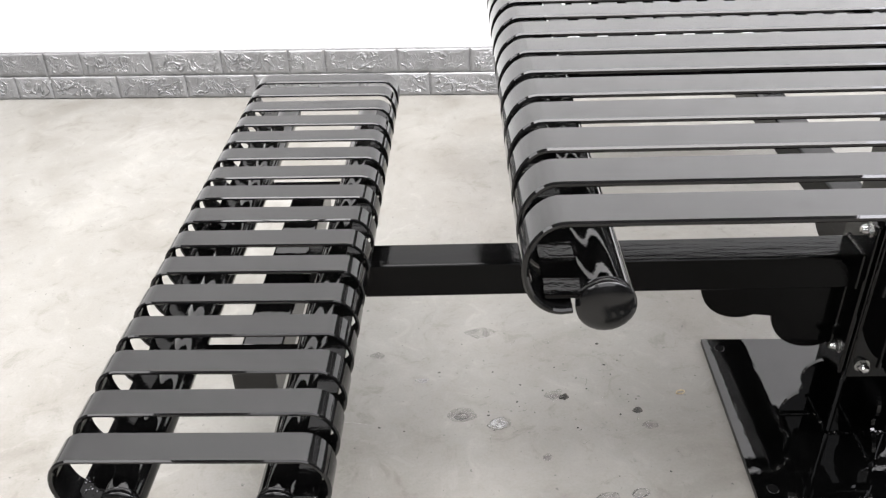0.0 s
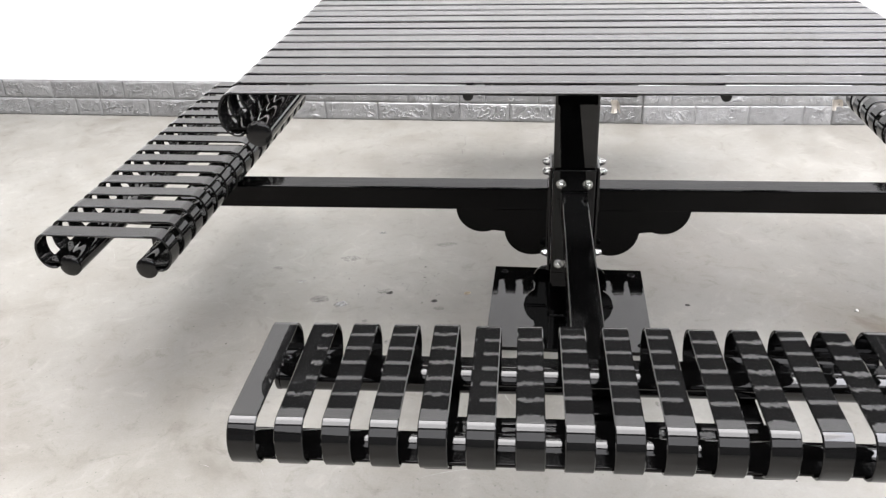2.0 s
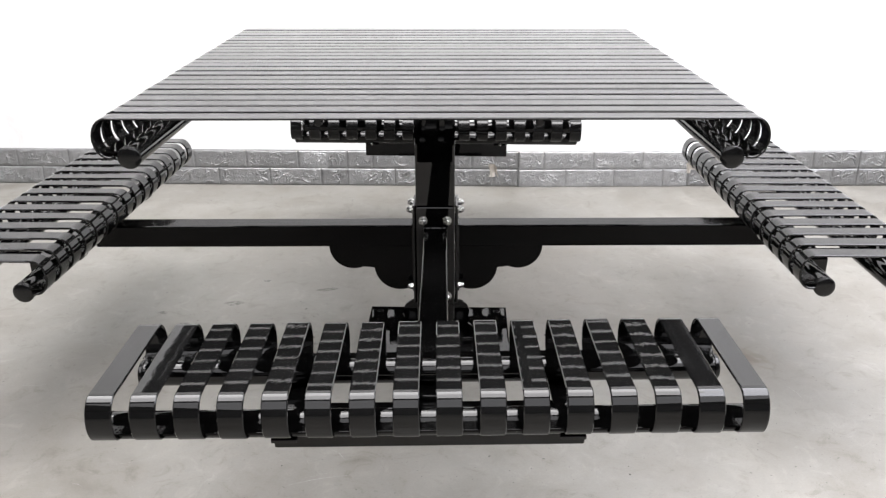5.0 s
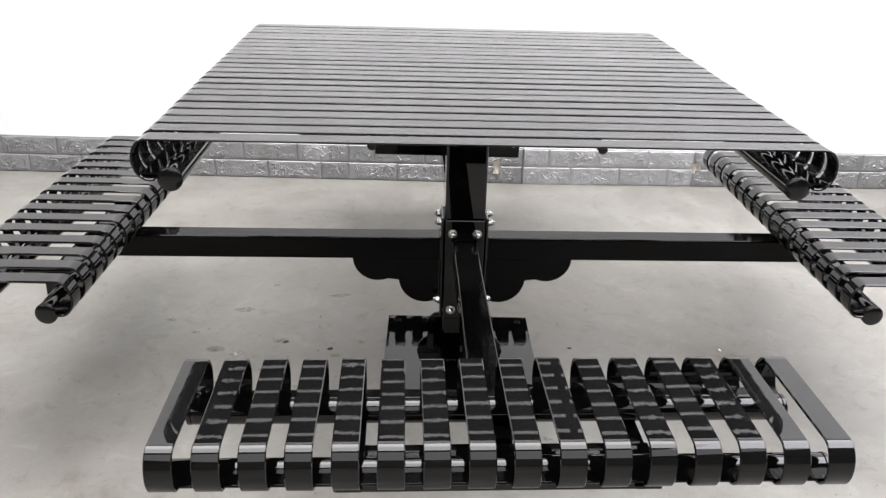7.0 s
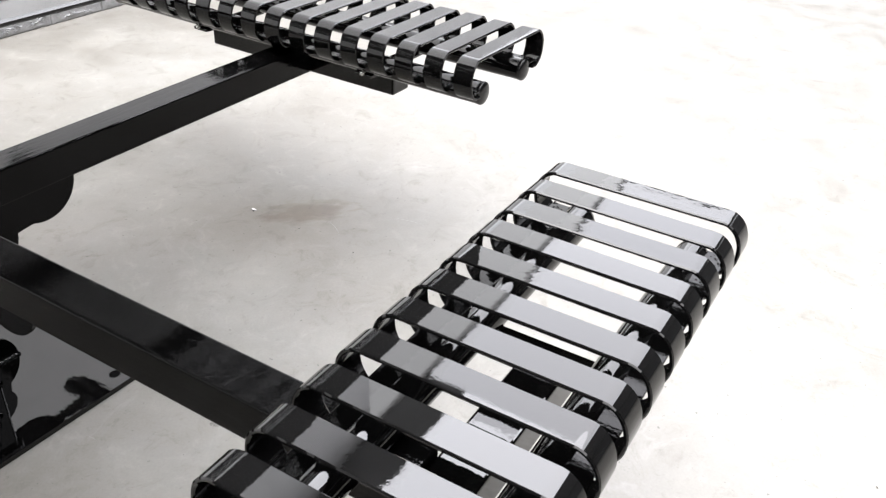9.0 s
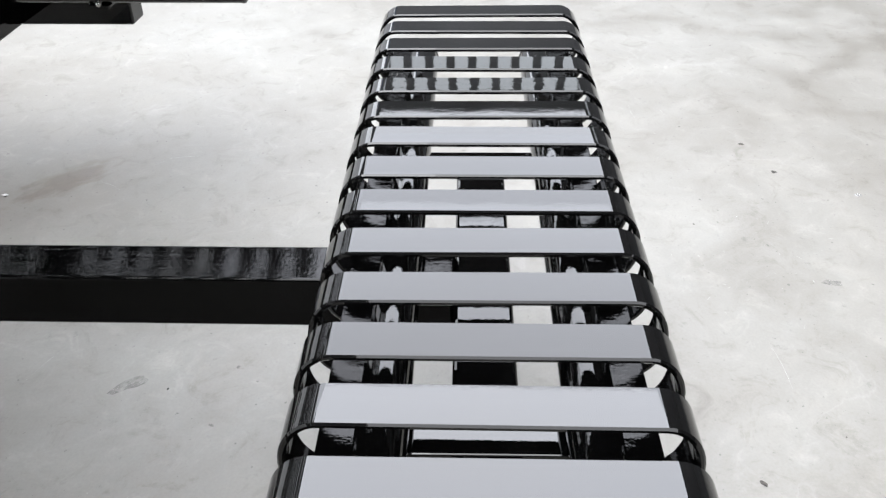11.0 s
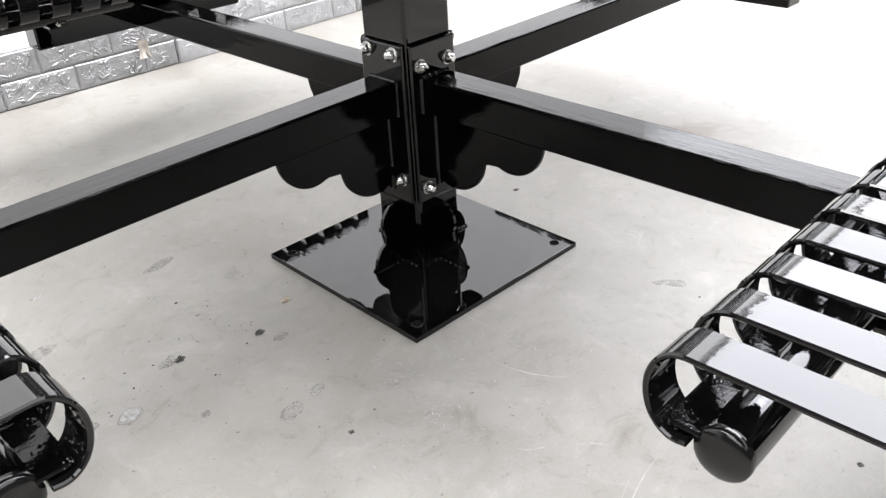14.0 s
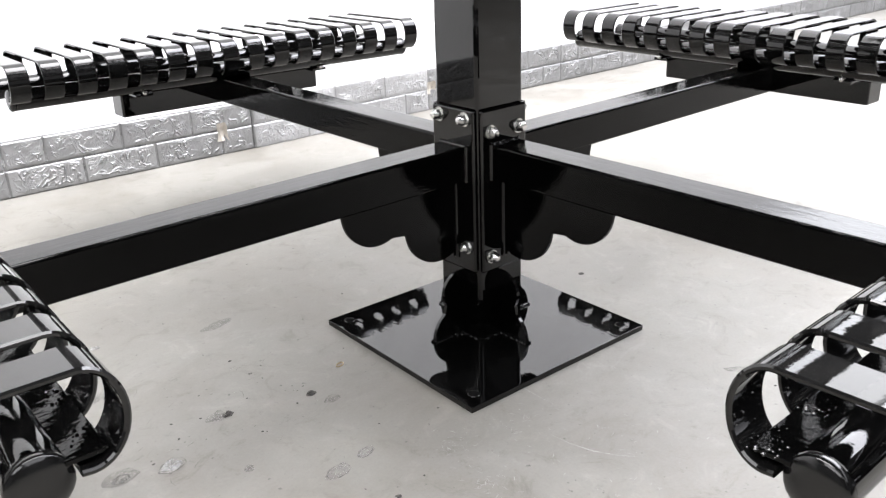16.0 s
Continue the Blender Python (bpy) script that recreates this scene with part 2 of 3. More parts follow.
l.new(ramp(n, l, noise_at(n, l, 40.0), [(0.3, (0.40, 0.36, 0.31)), (0.7, (0.58, 0.54, 0.49))]), b.inputs["Base Color"])

FILM, n, l, b = material("clear_plastic_film", 0.16)
b.inputs["Base Color"].default_value = (0.8, 0.8, 0.8, 1)
haze = ramp(n, l, noise_at(n, l, 12.0, 6.0, rough=0.7, distort=0.8), [(0.34, grey(0.06)), (0.58, grey(0.12)), (0.74, grey(0.30))])
height = n.new("ShaderNodeSeparateXYZ")
l.new(n.new("ShaderNodeTexCoord").outputs["Generated"], height.inputs[0])
l.new(mixed(n, l, "SCREEN", ramp(n, l, height.outputs[2], [(0.80, grey(0.0)), (0.93, grey(0.55))]), haze, haze), b.inputs["Alpha"])
bumped(n, l, b, ridges(n, l, 26.0, 4.0, 1.2), 0.18, 0.010).invert = True

STAIN, n, l, b = material("dark_floor_stain", 0.8)
l.new(ramp(n, l, noise_at(n, l, 90.0, 4.0), [(0.40, (0.010, 0.009, 0.008)), (0.7, (0.07, 0.062, 0.052))]), b.inputs["Base Color"])
FAINT, n, l, b = material("faint_floor_smear", 0.7)
l.new(ramp(n, l, noise_at(n, l, 70.0, 4.0), [(0.35, grey(0.115)), (0.65, (0.170, 0.163, 0.150))]), b.inputs["Base Color"])
FLAKE, n, l, b = material("pale_floor_patch", 0.7)
l.new(ramp(n, l, noise_at(n, l, 60.0, 4.0), [(0.35, grey(0.27)), (0.7, grey(0.38))]), b.inputs["Base Color"])

RIM, n, l, b = material("grey_drop_rim", 0.7)
l.new(ramp(n, l, noise_at(n, l, 80.0, 4.0), [(0.35, (0.09, 0.086, 0.078)), (0.7, (0.135, 0.130, 0.120))]), b.inputs["Base Color"])
MILKY, n, l, b = material("milky_drop_mark", 0.6)
l.new(ramp(n, l, noise_at(n, l, 60.0, 4.0), [(0.35, grey(0.19)), (0.7, grey(0.25))]), b.inputs["Base Color"])
SCRATCH, n, l, b = material("pale_scratch", 0.7)
l.new(ramp(n, l, noise_at(n, l, 90.0, 4.0), [(0.35, (0.165, 0.160, 0.150)), (0.7, (0.27, 0.265, 0.255))]), b.inputs["Base Color"])
for m, least, most in ((STAIN, 0.75, 1.0), (FAINT, 0.0, 0.4), (FLAKE, 0.0, 0.7), (RIM, 0.0, 0.38), (MILKY, 0.0, 0.3)):
    n, l = m.node_tree.nodes, m.node_tree.links
    l.new(ramp(n, l, noise_at(n, l, 75.0, 6.0, rough=0.7), [(0.34, grey(least)), (0.62, grey(most))]), n["Principled BSDF"].inputs["Alpha"])


# ---- building blocks ----
def mesh_of(bm, name, mat, smooth=False):
    me = bpy.data.meshes.new(name)
    bm.normal_update()
    bm.to_mesh(me)
    bm.free()
    me.materials.append(mat)
    if smooth:
        for p in me.polygons:
            p.use_smooth = True
        me.set_sharp_from_angle(angle=radians(38))
    return me


def part(name, data, mat, parent=None, label="", m=None, smooth=False):
    """One mesh object, from a bmesh or from mesh data that other parts share."""
    me = data if isinstance(data, bpy.types.Mesh) else mesh_of(data, name, mat, smooth)
    ob = new(name, me)
    ob.parent = parent
    if m is not None:
        ob.matrix_basis = m
    return tagged(ob, label)


def box(x0, x1, y0, y1, z0, z1, bevel=0.0, seg=2):
    bm = bmesh.new()
    bmesh.ops.create_cube(bm, size=1.0)
    for v in bm.verts:
        v.co = Vector(((x0 + x1) / 2 + v.co.x * (x1 - x0), (y0 + y1) / 2 + v.co.y * (y1 - y0), (z0 + z1) / 2 + v.co.z * (z1 - z0)))
    if bevel:
        bmesh.ops.bevel(bm, geom=list(bm.edges), offset=bevel, segments=seg, affect="EDGES", profile=0.5)
    return bm


def joined(*bms):
    out = bmesh.new()
    for b in bms:
        me = bpy.data.meshes.new("tmp")
        b.to_mesh(me)
        b.free()
        out.from_mesh(me)
        bpy.data.meshes.remove(me)
    return out


def lathe(profile, seg=24):
    """Turned round the x axis: profile of (x, radius)."""
    bm = bmesh.new()
    rings = []
    for x, r in profile:
        if r < 1e-6:
            rings.append([bm.verts.new((x, 0, 0))])
        else:
            rings.append([bm.verts.new((x, r * math.cos(2 * math.pi * i / seg), r * math.sin(2 * math.pi * i / seg))) for i in range(seg)])
    for a, c in zip(rings, rings[1:]):
        for i in range(seg):
            j = (i + 1) % seg
            f = [a[i % len(a)], a[j % len(a)], c[j % len(c)], c[i % len(c)]]
            f = list(dict.fromkeys(f))
            if len(f) > 2:
                bm.faces.new(f)
    bmesh.ops.recalc_face_normals(bm, faces=bm.faces)
    return bm


def swept(path, w, th, ch=0.0015):
    """A flat bar of width w along x and thickness th, bent along a path of (y, z, normal angle)."""
    bm = bmesh.new()
    h = w / 2
    cross = [(-h + ch, 0), (h - ch, 0), (h, -ch), (h, -th + ch), (h - ch, -th), (-h + ch, -th), (-h, -th + ch), (-h, -ch)]
    rings = []
    for y, z, a in path:
        ny, nz = math.cos(a), math.sin(a)
        rings.append([bm.verts.new((x, y + ny * d, z + nz * d)) for x, d in cross])
    k = len(cross)
    for a, c in zip(rings, rings[1:]):
        for i in range(k):
            bm.faces.new((a[i], a[(i + 1) % k], c[(i + 1) % k], c[i]))
    bm.faces.new(rings[0])
    bm.faces.new(rings[-1])
    bmesh.ops.recalc_face_normals(bm, faces=bm.faces)
    return bm


STRAP_W, STRAP_T, CURL, CURL_Z = 0.0392, 0.005, 0.0295, 0.0386


def strap_mesh(half, width=STRAP_W):
    """A strap, flat on top between -half and half, with both ends curled under on to the rails."""
    arc = [(half + CURL * math.cos(a), -CURL_Z + CURL_Z * math.sin(a), a) for a in (math.pi / 2 - math.pi * i / 20 for i in range(21))]
    tail = [(half - 0.008, -2 * CURL_Z + 0.001, -math.pi / 2 - 0.1)]
    right = [(half - 0.001, 0.0, math.pi / 2)] + arc + tail
    left = [(-y, z, math.pi - a) for y, z, a in reversed(right)]
    return mesh_of(swept(left + right, width, STRAP_T), "strap", LIT_STRAP_PAINT, True)


RAIL_R = 0.0215


def rail_mesh(half):
    return mesh_of(lathe([(-half, 0.0), (-half, RAIL_R - 0.001), (-half + 0.001, RAIL_R), (half - 0.001, RAIL_R), (half, RAIL_R - 0.001), (half, 0.0)]), "rail", RAIL_PAINT, True)


def cap_mesh():
    r = RAIL_R + 0.0006
    dome = [(0.005 + 0.0065 * math.sin(a), r * math.cos(a)) for a in (radians(6 + 12 * i) for i in range(8))]
    return mesh_of(lathe([(0.0, RAIL_R - 0.002), (0.0, RAIL_R - 0.0006), (0.001, r)] + dome[:-1] + [(0.0115, 0.0)]), "end_cap", CAP, True)


def bolt_mesh():
    """A dome nut with washer, its axis along x."""
    bm = joined(lathe([(0, 0), (0, 0.0105), (0.0018, 0.0105), (0.0018, 0.0)], 20), lathe([(0.0018, 0), (0.0018, 0.0085), (0.008, 0.0085), (0.0085, 0.0078)], 6),
                lathe([(0.008, 0.0072), (0.011, 0.0066), (0.0138, 0.0045), (0.015, 0.0)], 16))
    return mesh_of(bm, "bolt", STEEL, True)


# ---- the hall ----
X0, X1, Y0, Y1, ZC = HALL
floor = tagged(part("floor", box(X0 - 0.2, X1 + 0.2, Y0 - 0.2, Y1 + 0.6, -0.2, 0.0), FLOOR), "pale grey smooth concrete floor with faint stains, scratches and shade painted in by one bench", "floor", kind="structure")
U0, U1, UE = NWIN[0] - BEND_X, NWIN[1] - BEND_X, X1 + 0.2 - BEND_X
bm_east_run = joined(box(0.0, UE, 0.0, 0.2, 0.0, NWIN[2]), box(0.0, UE, 0.0, 0.2, NWIN[3], ZC), box(0.0, U0, 0.0, 0.2, NWIN[2], NWIN[3]), box(U1, UE, 0.0, 0.2, NWIN[2], NWIN[3]))
bm_east_run.transform(RUN_EAST)
bm_west_run = box(X0 - 0.2 - BEND_X, 0.0, 0.0, 0.2, 0.0, ZC)
bm_west_run.transform(RUN_WEST)
wall_north = tagged(part("wall_north", joined(bm_west_run, bm_east_run), WALL), "white painted wall above a silver brick skirting", "wall", kind="structure")
wall_south = tagged(part("wall_south", box(X0, X1, Y0 - 0.2, Y0, 0.0, ZC), DULL), "plain grey hall wall", "wall", kind="structure")
wall_west = tagged(part("wall_west", box(X0 - 0.2, X0, Y0 - 0.2, Y1 + 0.1, 0.0, ZC), DULL), "plain grey hall wall", "wall", kind="structure")
bm_east = joined(box(X1, X1 + 0.2, Y0 - 0.2, Y1 - 0.3, 0.0, WIN[2]), box(X1, X1 + 0.2, Y0 - 0.2, Y1 - 0.3, WIN[3], ZC),
                 box(X1, X1 + 0.2, Y0 - 0.2, WIN[0], WIN[2], WIN[3]), box(X1, X1 + 0.2, WIN[1], Y1 - 0.3, WIN[2], WIN[3]))
wall_east = tagged(part("wall_east", bm_east, DULL), "grey hall wall with a row of high windows", "wall", kind="structure")
mullion = mesh_of(box(-0.02, 0.02, -0.05, 0.05, WIN[2], WIN[3]), "mullion", DULL)
for i in range(20):
    part("mullion", mullion, DULL, wall_east, "", pose(X1 + 0.04, WIN[0] + 0.15 + i * 0.258, 0))
xs = sorted({X0, X1, *(q for r, _ in SKYLIGHTS for q in r[:2])})
ys = sorted({Y0, Y1 + 0.6, *(q for r, _ in SKYLIGHTS for q in r[2:])})
bands = []
for xa, xb in zip(xs, xs[1:]):
    for ya, yb in zip(ys, ys[1:]):
        mx, my = (xa + xb) / 2, (ya + yb) / 2
        if not any(r[0] < mx < r[1] and r[2] < my < r[3] for r, _ in SKYLIGHTS):
            bands.append(box(xa, xb, ya, yb, ZC, ZC + 0.15))
ceiling = tagged(part("ceiling", joined(*bands), DULL), "grey hall roof with rooflights", "ceiling", kind="structure")

# ---- the picnic table ----
table = tagged(new("picnic_table"), "glossy black steel slatted picnic table with four fixed benches", "picnic table")
BOLT = bolt_mesh()
CAPMESH = cap_mesh()

# base plate, uncut; near each corner a black disc paints a hole's dark inside
P, HOLE_AT = 0.2, 0.1719
plate = part("base_plate", box(-P, P, -P, P, 0.0, 0.010, 0.0006), PAINT, table, "square glossy black base plate lying on the floor", pose(0, 0, 0, 0, 0, -1.51))
hole = mesh_of(lathe([(0.0, 0.0), (0.0, 0.0085), (0.0006, 0.0085), (0.0006, 0.0)], 20), "hole_dark_disc", HOLE_DARK)
hole_rim = mesh_of(lathe([(0.0, 0.0084), (0.0006, 0.0087), (0.0007, 0.0091), (0.0005, 0.0095), (0.0, 0.0099)], 24), "hole_rim", PAINT, True)
for sx in (-1, 1):
    for sy in (-1, 1):
        part("hole_rim", hole_rim, PAINT, plate, "", Matrix.Translation((sx * HOLE_AT, sy * HOLE_AT, 0.0098)) @ pose(0, 0, 0, 0, -90, 0))
        part("hole_dark_disc", hole, HOLE_DARK, plate, "", Matrix.Translation((sx * HOLE_AT, sy * HOLE_AT, 0.0098)) @ pose(0, 0, 0, 0, -90, 0))

POST, POST_TURN = 0.050, -0.61
post = part("post", box(-POST, POST, -POST, POST, 0.008, 0.70, 0.006, 4), PAINT, table, "square black steel post", pose(0, 0, 0, 0, 0, POST_TURN))


def weld_mesh(length, upright, lump=1.0):
    """A lumpy run of weld."""
    bm = lathe([(-length / 2 + length * i / 24, 0.0034 + lump * (0.0011 * math.sin(i * 2.4) + 0.0006 * math.sin(i * 5.1))) for i in range(25)], 8)
    bmesh.ops.rotate(bm, cent=(0, 0, 0), matrix=Matrix.Rotation(radians(90), 3, "Y" if upright else "Z"), verts=bm.verts)
    return mesh_of(bm, "weld_bead", PAINT, True)


WELD_BASE = weld_mesh(0.094, False, 0.8)
for turn in (0, 90, 180, 270):
    part("weld_bead", WELD_BASE, PAINT, post, "", pose(0, 0, 0, 0, 0, turn) @ pose(POST, 0, 0.0105))


def scallop(points, thick):
    """A flat plate in the x-z plane from an outline."""
    bm = bmesh.new()
    f = bm.faces.new([bm.verts.new((x, -thick / 2, z)) for x, z in points])
    r = bmesh.ops.extrude_face_region(bm, geom=[f])
    bmesh.ops.translate(bm, vec=(0, thick, 0), verts=[g for g in r["geom"] if isinstance(g, bmesh.types.BMVert)])
    bmesh.ops.recalc_face_normals(bm, faces=bm.faces)
    return bm


ARM_W, ARM_H, ARM_Z = 0.060, 0.0582, 0.294


def gusset_bm():
    """Foot gusset: two stacked lobes against the post."""
    out = [(POST - 0.002, 0.01)]
    cx, cz, r = POST + 0.016, 0.010, 0.047
    out += [(cx + r * math.cos(a), cz + r * 1.12 * math.sin(a)) for a in (radians(9 * i) for i in range(8))]
    cx, cz, r = POST + 0.004, 0.092, 0.036
    out += [(cx + r * math.cos(a), cz + r * math.sin(a)) for a in (radians(-32 + 11 * i) for i in range(12))]
    out += [(POST - 0.002, 0.128)]
    return scallop(out, 0.006)


def arm_gusset_bm():
    """Scalloped plate under an arm, with two round lobes."""
    top = ARM_Z + 0.001
    out = [(POST + 0.006, top), (0.285, top)]
    cx, cz, r = 0.219, 0.285, 0.0635
    out += [(cx + r * math.cos(a), cz + r * math.sin(a)) for a in (radians(-2 - 8 * i) for i in range(15))]
    cx, cz, r = 0.096, 0.228, 0.068
    out += [(cx + r * math.cos(a), cz + r * math.sin(a)) for a in (radians(-4 - 8 * i) for i in range(17)) if cx + r * math.cos(a) > POST + 0.006]
    out += [(POST + 0.006, 0.155)]
    return scallop(out, 0.006)


BENCH_D, BENCH_H, BENCH_L = 0.9088, 0.4497, 0.5008
BENCH_FLAT = 0.1110
RAIL_OFF, RAIL_Z = 0.0797, 0.3745
STRAPS = 16
UNEVEN = random.Random(11)
bench_strap = strap_mesh(BENCH_FLAT)
RAIL_HALF = BENCH_L - 0.015
bench_rail = rail_mesh(RAIL_HALF)
TB_L, TB_W, TB_Z = 0.2538, 0.0281, 0.2926
ARM_GUSSET = mesh_of(arm_gusset_bm(), "scalloped_gusset", ARM_PAINT)
FOOT_GUSSET = mesh_of(gusset_bm(), "foot_gusset", PAINT)


def bench(turn, shift, slide, lift, raised, skew, lean, bolt_hi, bolt_lo):
    """One of the four arms, with its bolted bracket and its bench. Local x points outward."""
    m = pose(0, 0, 0, 0, 0, turn)
    bracket = part("bracket", box(POST + 0.0005, POST + 0.0085, -0.049, 0.049, 0.138, 0.411, 0.003), PAINT, table, "bolted black mounting plate", pose(0, 0, 0, 0, 0, turn + POST_TURN))
    for y in (-0.0305, 0.0305):
        for z in (bolt_lo, bolt_hi):
            part("bolt", BOLT, STEEL, bracket, "bright zinc dome nut", pose(POST + 0.0085, y, z) @ Matrix.Scale(1.12, 4))
    out = BENCH_D + shift
    z0, z1 = ARM_Z + lift, ARM_Z + lift + ARM_H
    arm = part("arm", box(POST + 0.0085, out - TB_W, -ARM_W / 2, ARM_W / 2, z0, z1, 0.004, 4), ARM_PAINT, table, "", m)
    for bead, at in ((WELD_TOP, pose(POST + 0.0085, 0, z1)), (WELD_SIDE, pose(POST + 0.0085, -ARM_W / 2, (z0 + z1) / 2)), (WELD_SIDE, pose(POST + 0.0085, ARM_W / 2, (z0 + z1) / 2))):
        part("weld_bead", bead, PAINT, arm, "", at)
    part("scalloped_gusset", ARM_GUSSET, ARM_PAINT, arm, "scalloped black plate", pose(0, 0, lift))
    for y in (-0.0045, 0.0045):
        part("weld_bead", WELD_GUSSET, PAINT, arm, "", pose(POST + 0.0095, y, 0.222 + lift))
    part("foot_gusset", FOOT_GUSSET, PAINT, post, "", m)
    for y in (-0.0042, 0.0042):
        part("weld_bead", WELD_FOOT, PAINT, post, "", m @ pose(POST + 0.034, y, 0.011, 0, 0, 90))
    seat = part("bench", box(-TB_W, TB_W, -TB_L, TB_L, TB_Z, RAIL_Z - RAIL_R - 0.008, 0.004, 3), PAINT, table, "black slatted bench on a crossbar", m @ pose(out, slide, raised, lean, 0, skew))
    for y in (-TB_L + 0.03, TB_L - 0.03):
        part("cross_plate", CROSS, PAINT, seat, "", pose(0, y, RAIL_Z - RAIL_R - 0.008))
    for y in (-0.054, 0.134):
        part("bolt", BOLT, STEEL, seat, "bright zinc dome nut", pose(RAIL_OFF + RAIL_R - 0.002, y, RAIL_Z, 0, 12, 0) @ Matrix.Scale(0.55, 4))
    for y in (-0.225, 0.225):
        part("bolt", BOLT, STEEL, seat, "bright zinc dome nut", pose(-RAIL_OFF - 0.012, y, RAIL_Z - 0.016, 0, 45, 180) @ Matrix.Scale(0.7, 4))
    for s in (-1, 1):
        part("rail", bench_rail, RAIL_PAINT, seat, "", pose(s * RAIL_OFF, 0, RAIL_Z, 0, 0, 90))
        part("ledge", BENCH_LEDGE, ARM_PAINT, seat, "", pose(0, 0, BENCH_H, 0, 0, 0 if s > 0 else 180))
        for e in (-1, 1):
            part("end_cap", CAPMESH, CAP, seat, "satin black domed end cap", pose(s * RAIL_OFF, e * RAIL_HALF, RAIL_Z, 0, 0, 90 * e))
    step = (2 * BENCH_L - STRAP_W) / (STRAPS - 1)
    for i in range(STRAPS):
        part("strap", bench_strap, LIT_STRAP_PAINT, seat, "", pose(0, -BENCH_L + STRAP_W / 2 + i * step, BENCH_H + UNEVEN.uniform(-0.0004, 0.0004), UNEVEN.uniform(-0.25, 0.25), UNEVEN.uniform(-0.4, 0.4), 90 + UNEVEN.uniform(-0.25, 0.25)))
        if i in (0, 1, STRAPS - 2, STRAPS - 1):
            for side in (90, -90):
                part("paint_blister", BLISTER, PAINT, seat, "tiny bubbles in the paint", pose(0, -BENCH_L + STRAP_W / 2 + i * step, BENCH_H, 0, 0, side))

LEDGE_X, LEDGE_Z = (-0.015, 0.0125), (-0.0675, -0.0632)  # flat bar inside the curls, beside each rail


def blister_mesh():
    """Small bubbles of paint on the ledge and inside the curl of a strap."""
    rnd = random.Random(4)
    drops = []
    for k in range(34):
        size = rnd.uniform(0.0006, 0.0018)
        along = (rnd.random() - 0.5) * 0.95 * STRAP_W
        if k % 4:
            at = (along, BENCH_FLAT + rnd.gauss(0.003, 0.005), LEDGE_Z[1])
        else:
            a = radians(-50 + 60 * rnd.random())
            at = (along, BENCH_FLAT + (CURL - STRAP_T) * math.cos(a), -CURL_Z + (CURL_Z - STRAP_T) * math.sin(a))
        bm = bmesh.new()
        bmesh.ops.create_icosphere(bm, subdivisions=1, radius=size)
        bmesh.ops.translate(bm, vec=at, verts=bm.verts)
        drops.append(bm)
    return mesh_of(joined(*drops), "paint_blister", PAINT, True)


BLISTER = blister_mesh()
WELD_TOP, WELD_SIDE = weld_mesh(0.062, False, 0.5), weld_mesh(0.058, True, 0.15)
WELD_GUSSET, WELD_FOOT = weld_mesh(0.13, True, 0.12), weld_mesh(0.06, False, 0.5)


def ledge_mesh(flat, half):
    return mesh_of(box(flat + LEDGE_X[0], flat + LEDGE_X[1], -half, half, *LEDGE_Z, 0.0008), "ledge", ARM_PAINT)


BENCH_LEDGE = ledge_mesh(BENCH_FLAT, BENCH_L - 0.006)
CROSS = mesh_of(box(-RAIL_OFF - 0.012, RAIL_OFF + 0.012, -0.02, 0.02, 0.0, 0.007, 0.0015), "cross_plate", PAINT)
for placing in [
        (-90, -0.0046, -0.0008, 0.0026, 0.0007, 0.44, 0.37, 0.3752, 0.1648),
        (180, 0.0082, 0.0097, -0.0006, 0.0047, -1.26, -0.15, 0.3964, 0.1816),
        (0, -0.0032, 0.0066, -0.0006, -0.0011, -1.03, -0.18, 0.3964, 0.1851),
        (90, -0.0004, 0.0093, -0.0016, -0.0043, -0.25, 0.68, 0.3752, 0.1648),
]:
    bench(*placing)

# table top
TOP_Z, TOP_FLAT, TOP_HALF, TOP_STRAPS = 0.7687, 0.5852, 0.6093, 23
TOP_RAIL, TOP_RAIL_Z, TOP_RAIL_HALF = 0.5525, 0.6928, 0.5958
top_strap = strap_mesh(TOP_FLAT, 0.0389)
top_rail = rail_mesh(TOP_RAIL_HALF)
top = part("tabletop", box(-0.055, 0.055, -0.055, 0.055, 0.700, 0.708, 0.001), PAINT, table, "square black slatted tabletop with rolled edges", pose(-0.0032, 0.0078, 0, 0.34, 0.15, -0.04))
for y in (-0.19, 0.19):
    part("crossbar", box(-0.53, 0.53, y - 0.025, y + 0.025, 0.692, 0.731, 0.003), PAINT, top, "")
for x in (-0.06, 0.06):
    part("bearer", box(x - 0.02, x + 0.02, -0.165, 0.165, 0.708, 0.728, 0.002), PAINT, top, "")
rod = mesh_of(lathe([(-0.585, 0.0), (-0.585, 0.006), (-0.582, 0.0085), (0.582, 0.0085), (0.585, 0.006), (0.585, 0.0)], 16), "stiffener_rod", PAINT, True)
for x in (-0.205, 0.2):
    part("stiffener_rod", rod, PAINT, top, "", pose(x, 0, 0.7535, 0, 0, 90))
for s in (-1, 1):
    part("rail", top_rail, RAIL_PAINT, top, "", pose(s * TOP_RAIL, 0, TOP_RAIL_Z, 0, 0, 90))
    for e in (-1, 1):
        part("end_cap", CAPMESH, CAP, top, "satin black domed end cap", pose(s * TOP_RAIL, e * TOP_RAIL_HALF, TOP_RAIL_Z, 0, 0, 90 * e))
step = (2 * TOP_HALF - STRAP_W) / (TOP_STRAPS - 1)
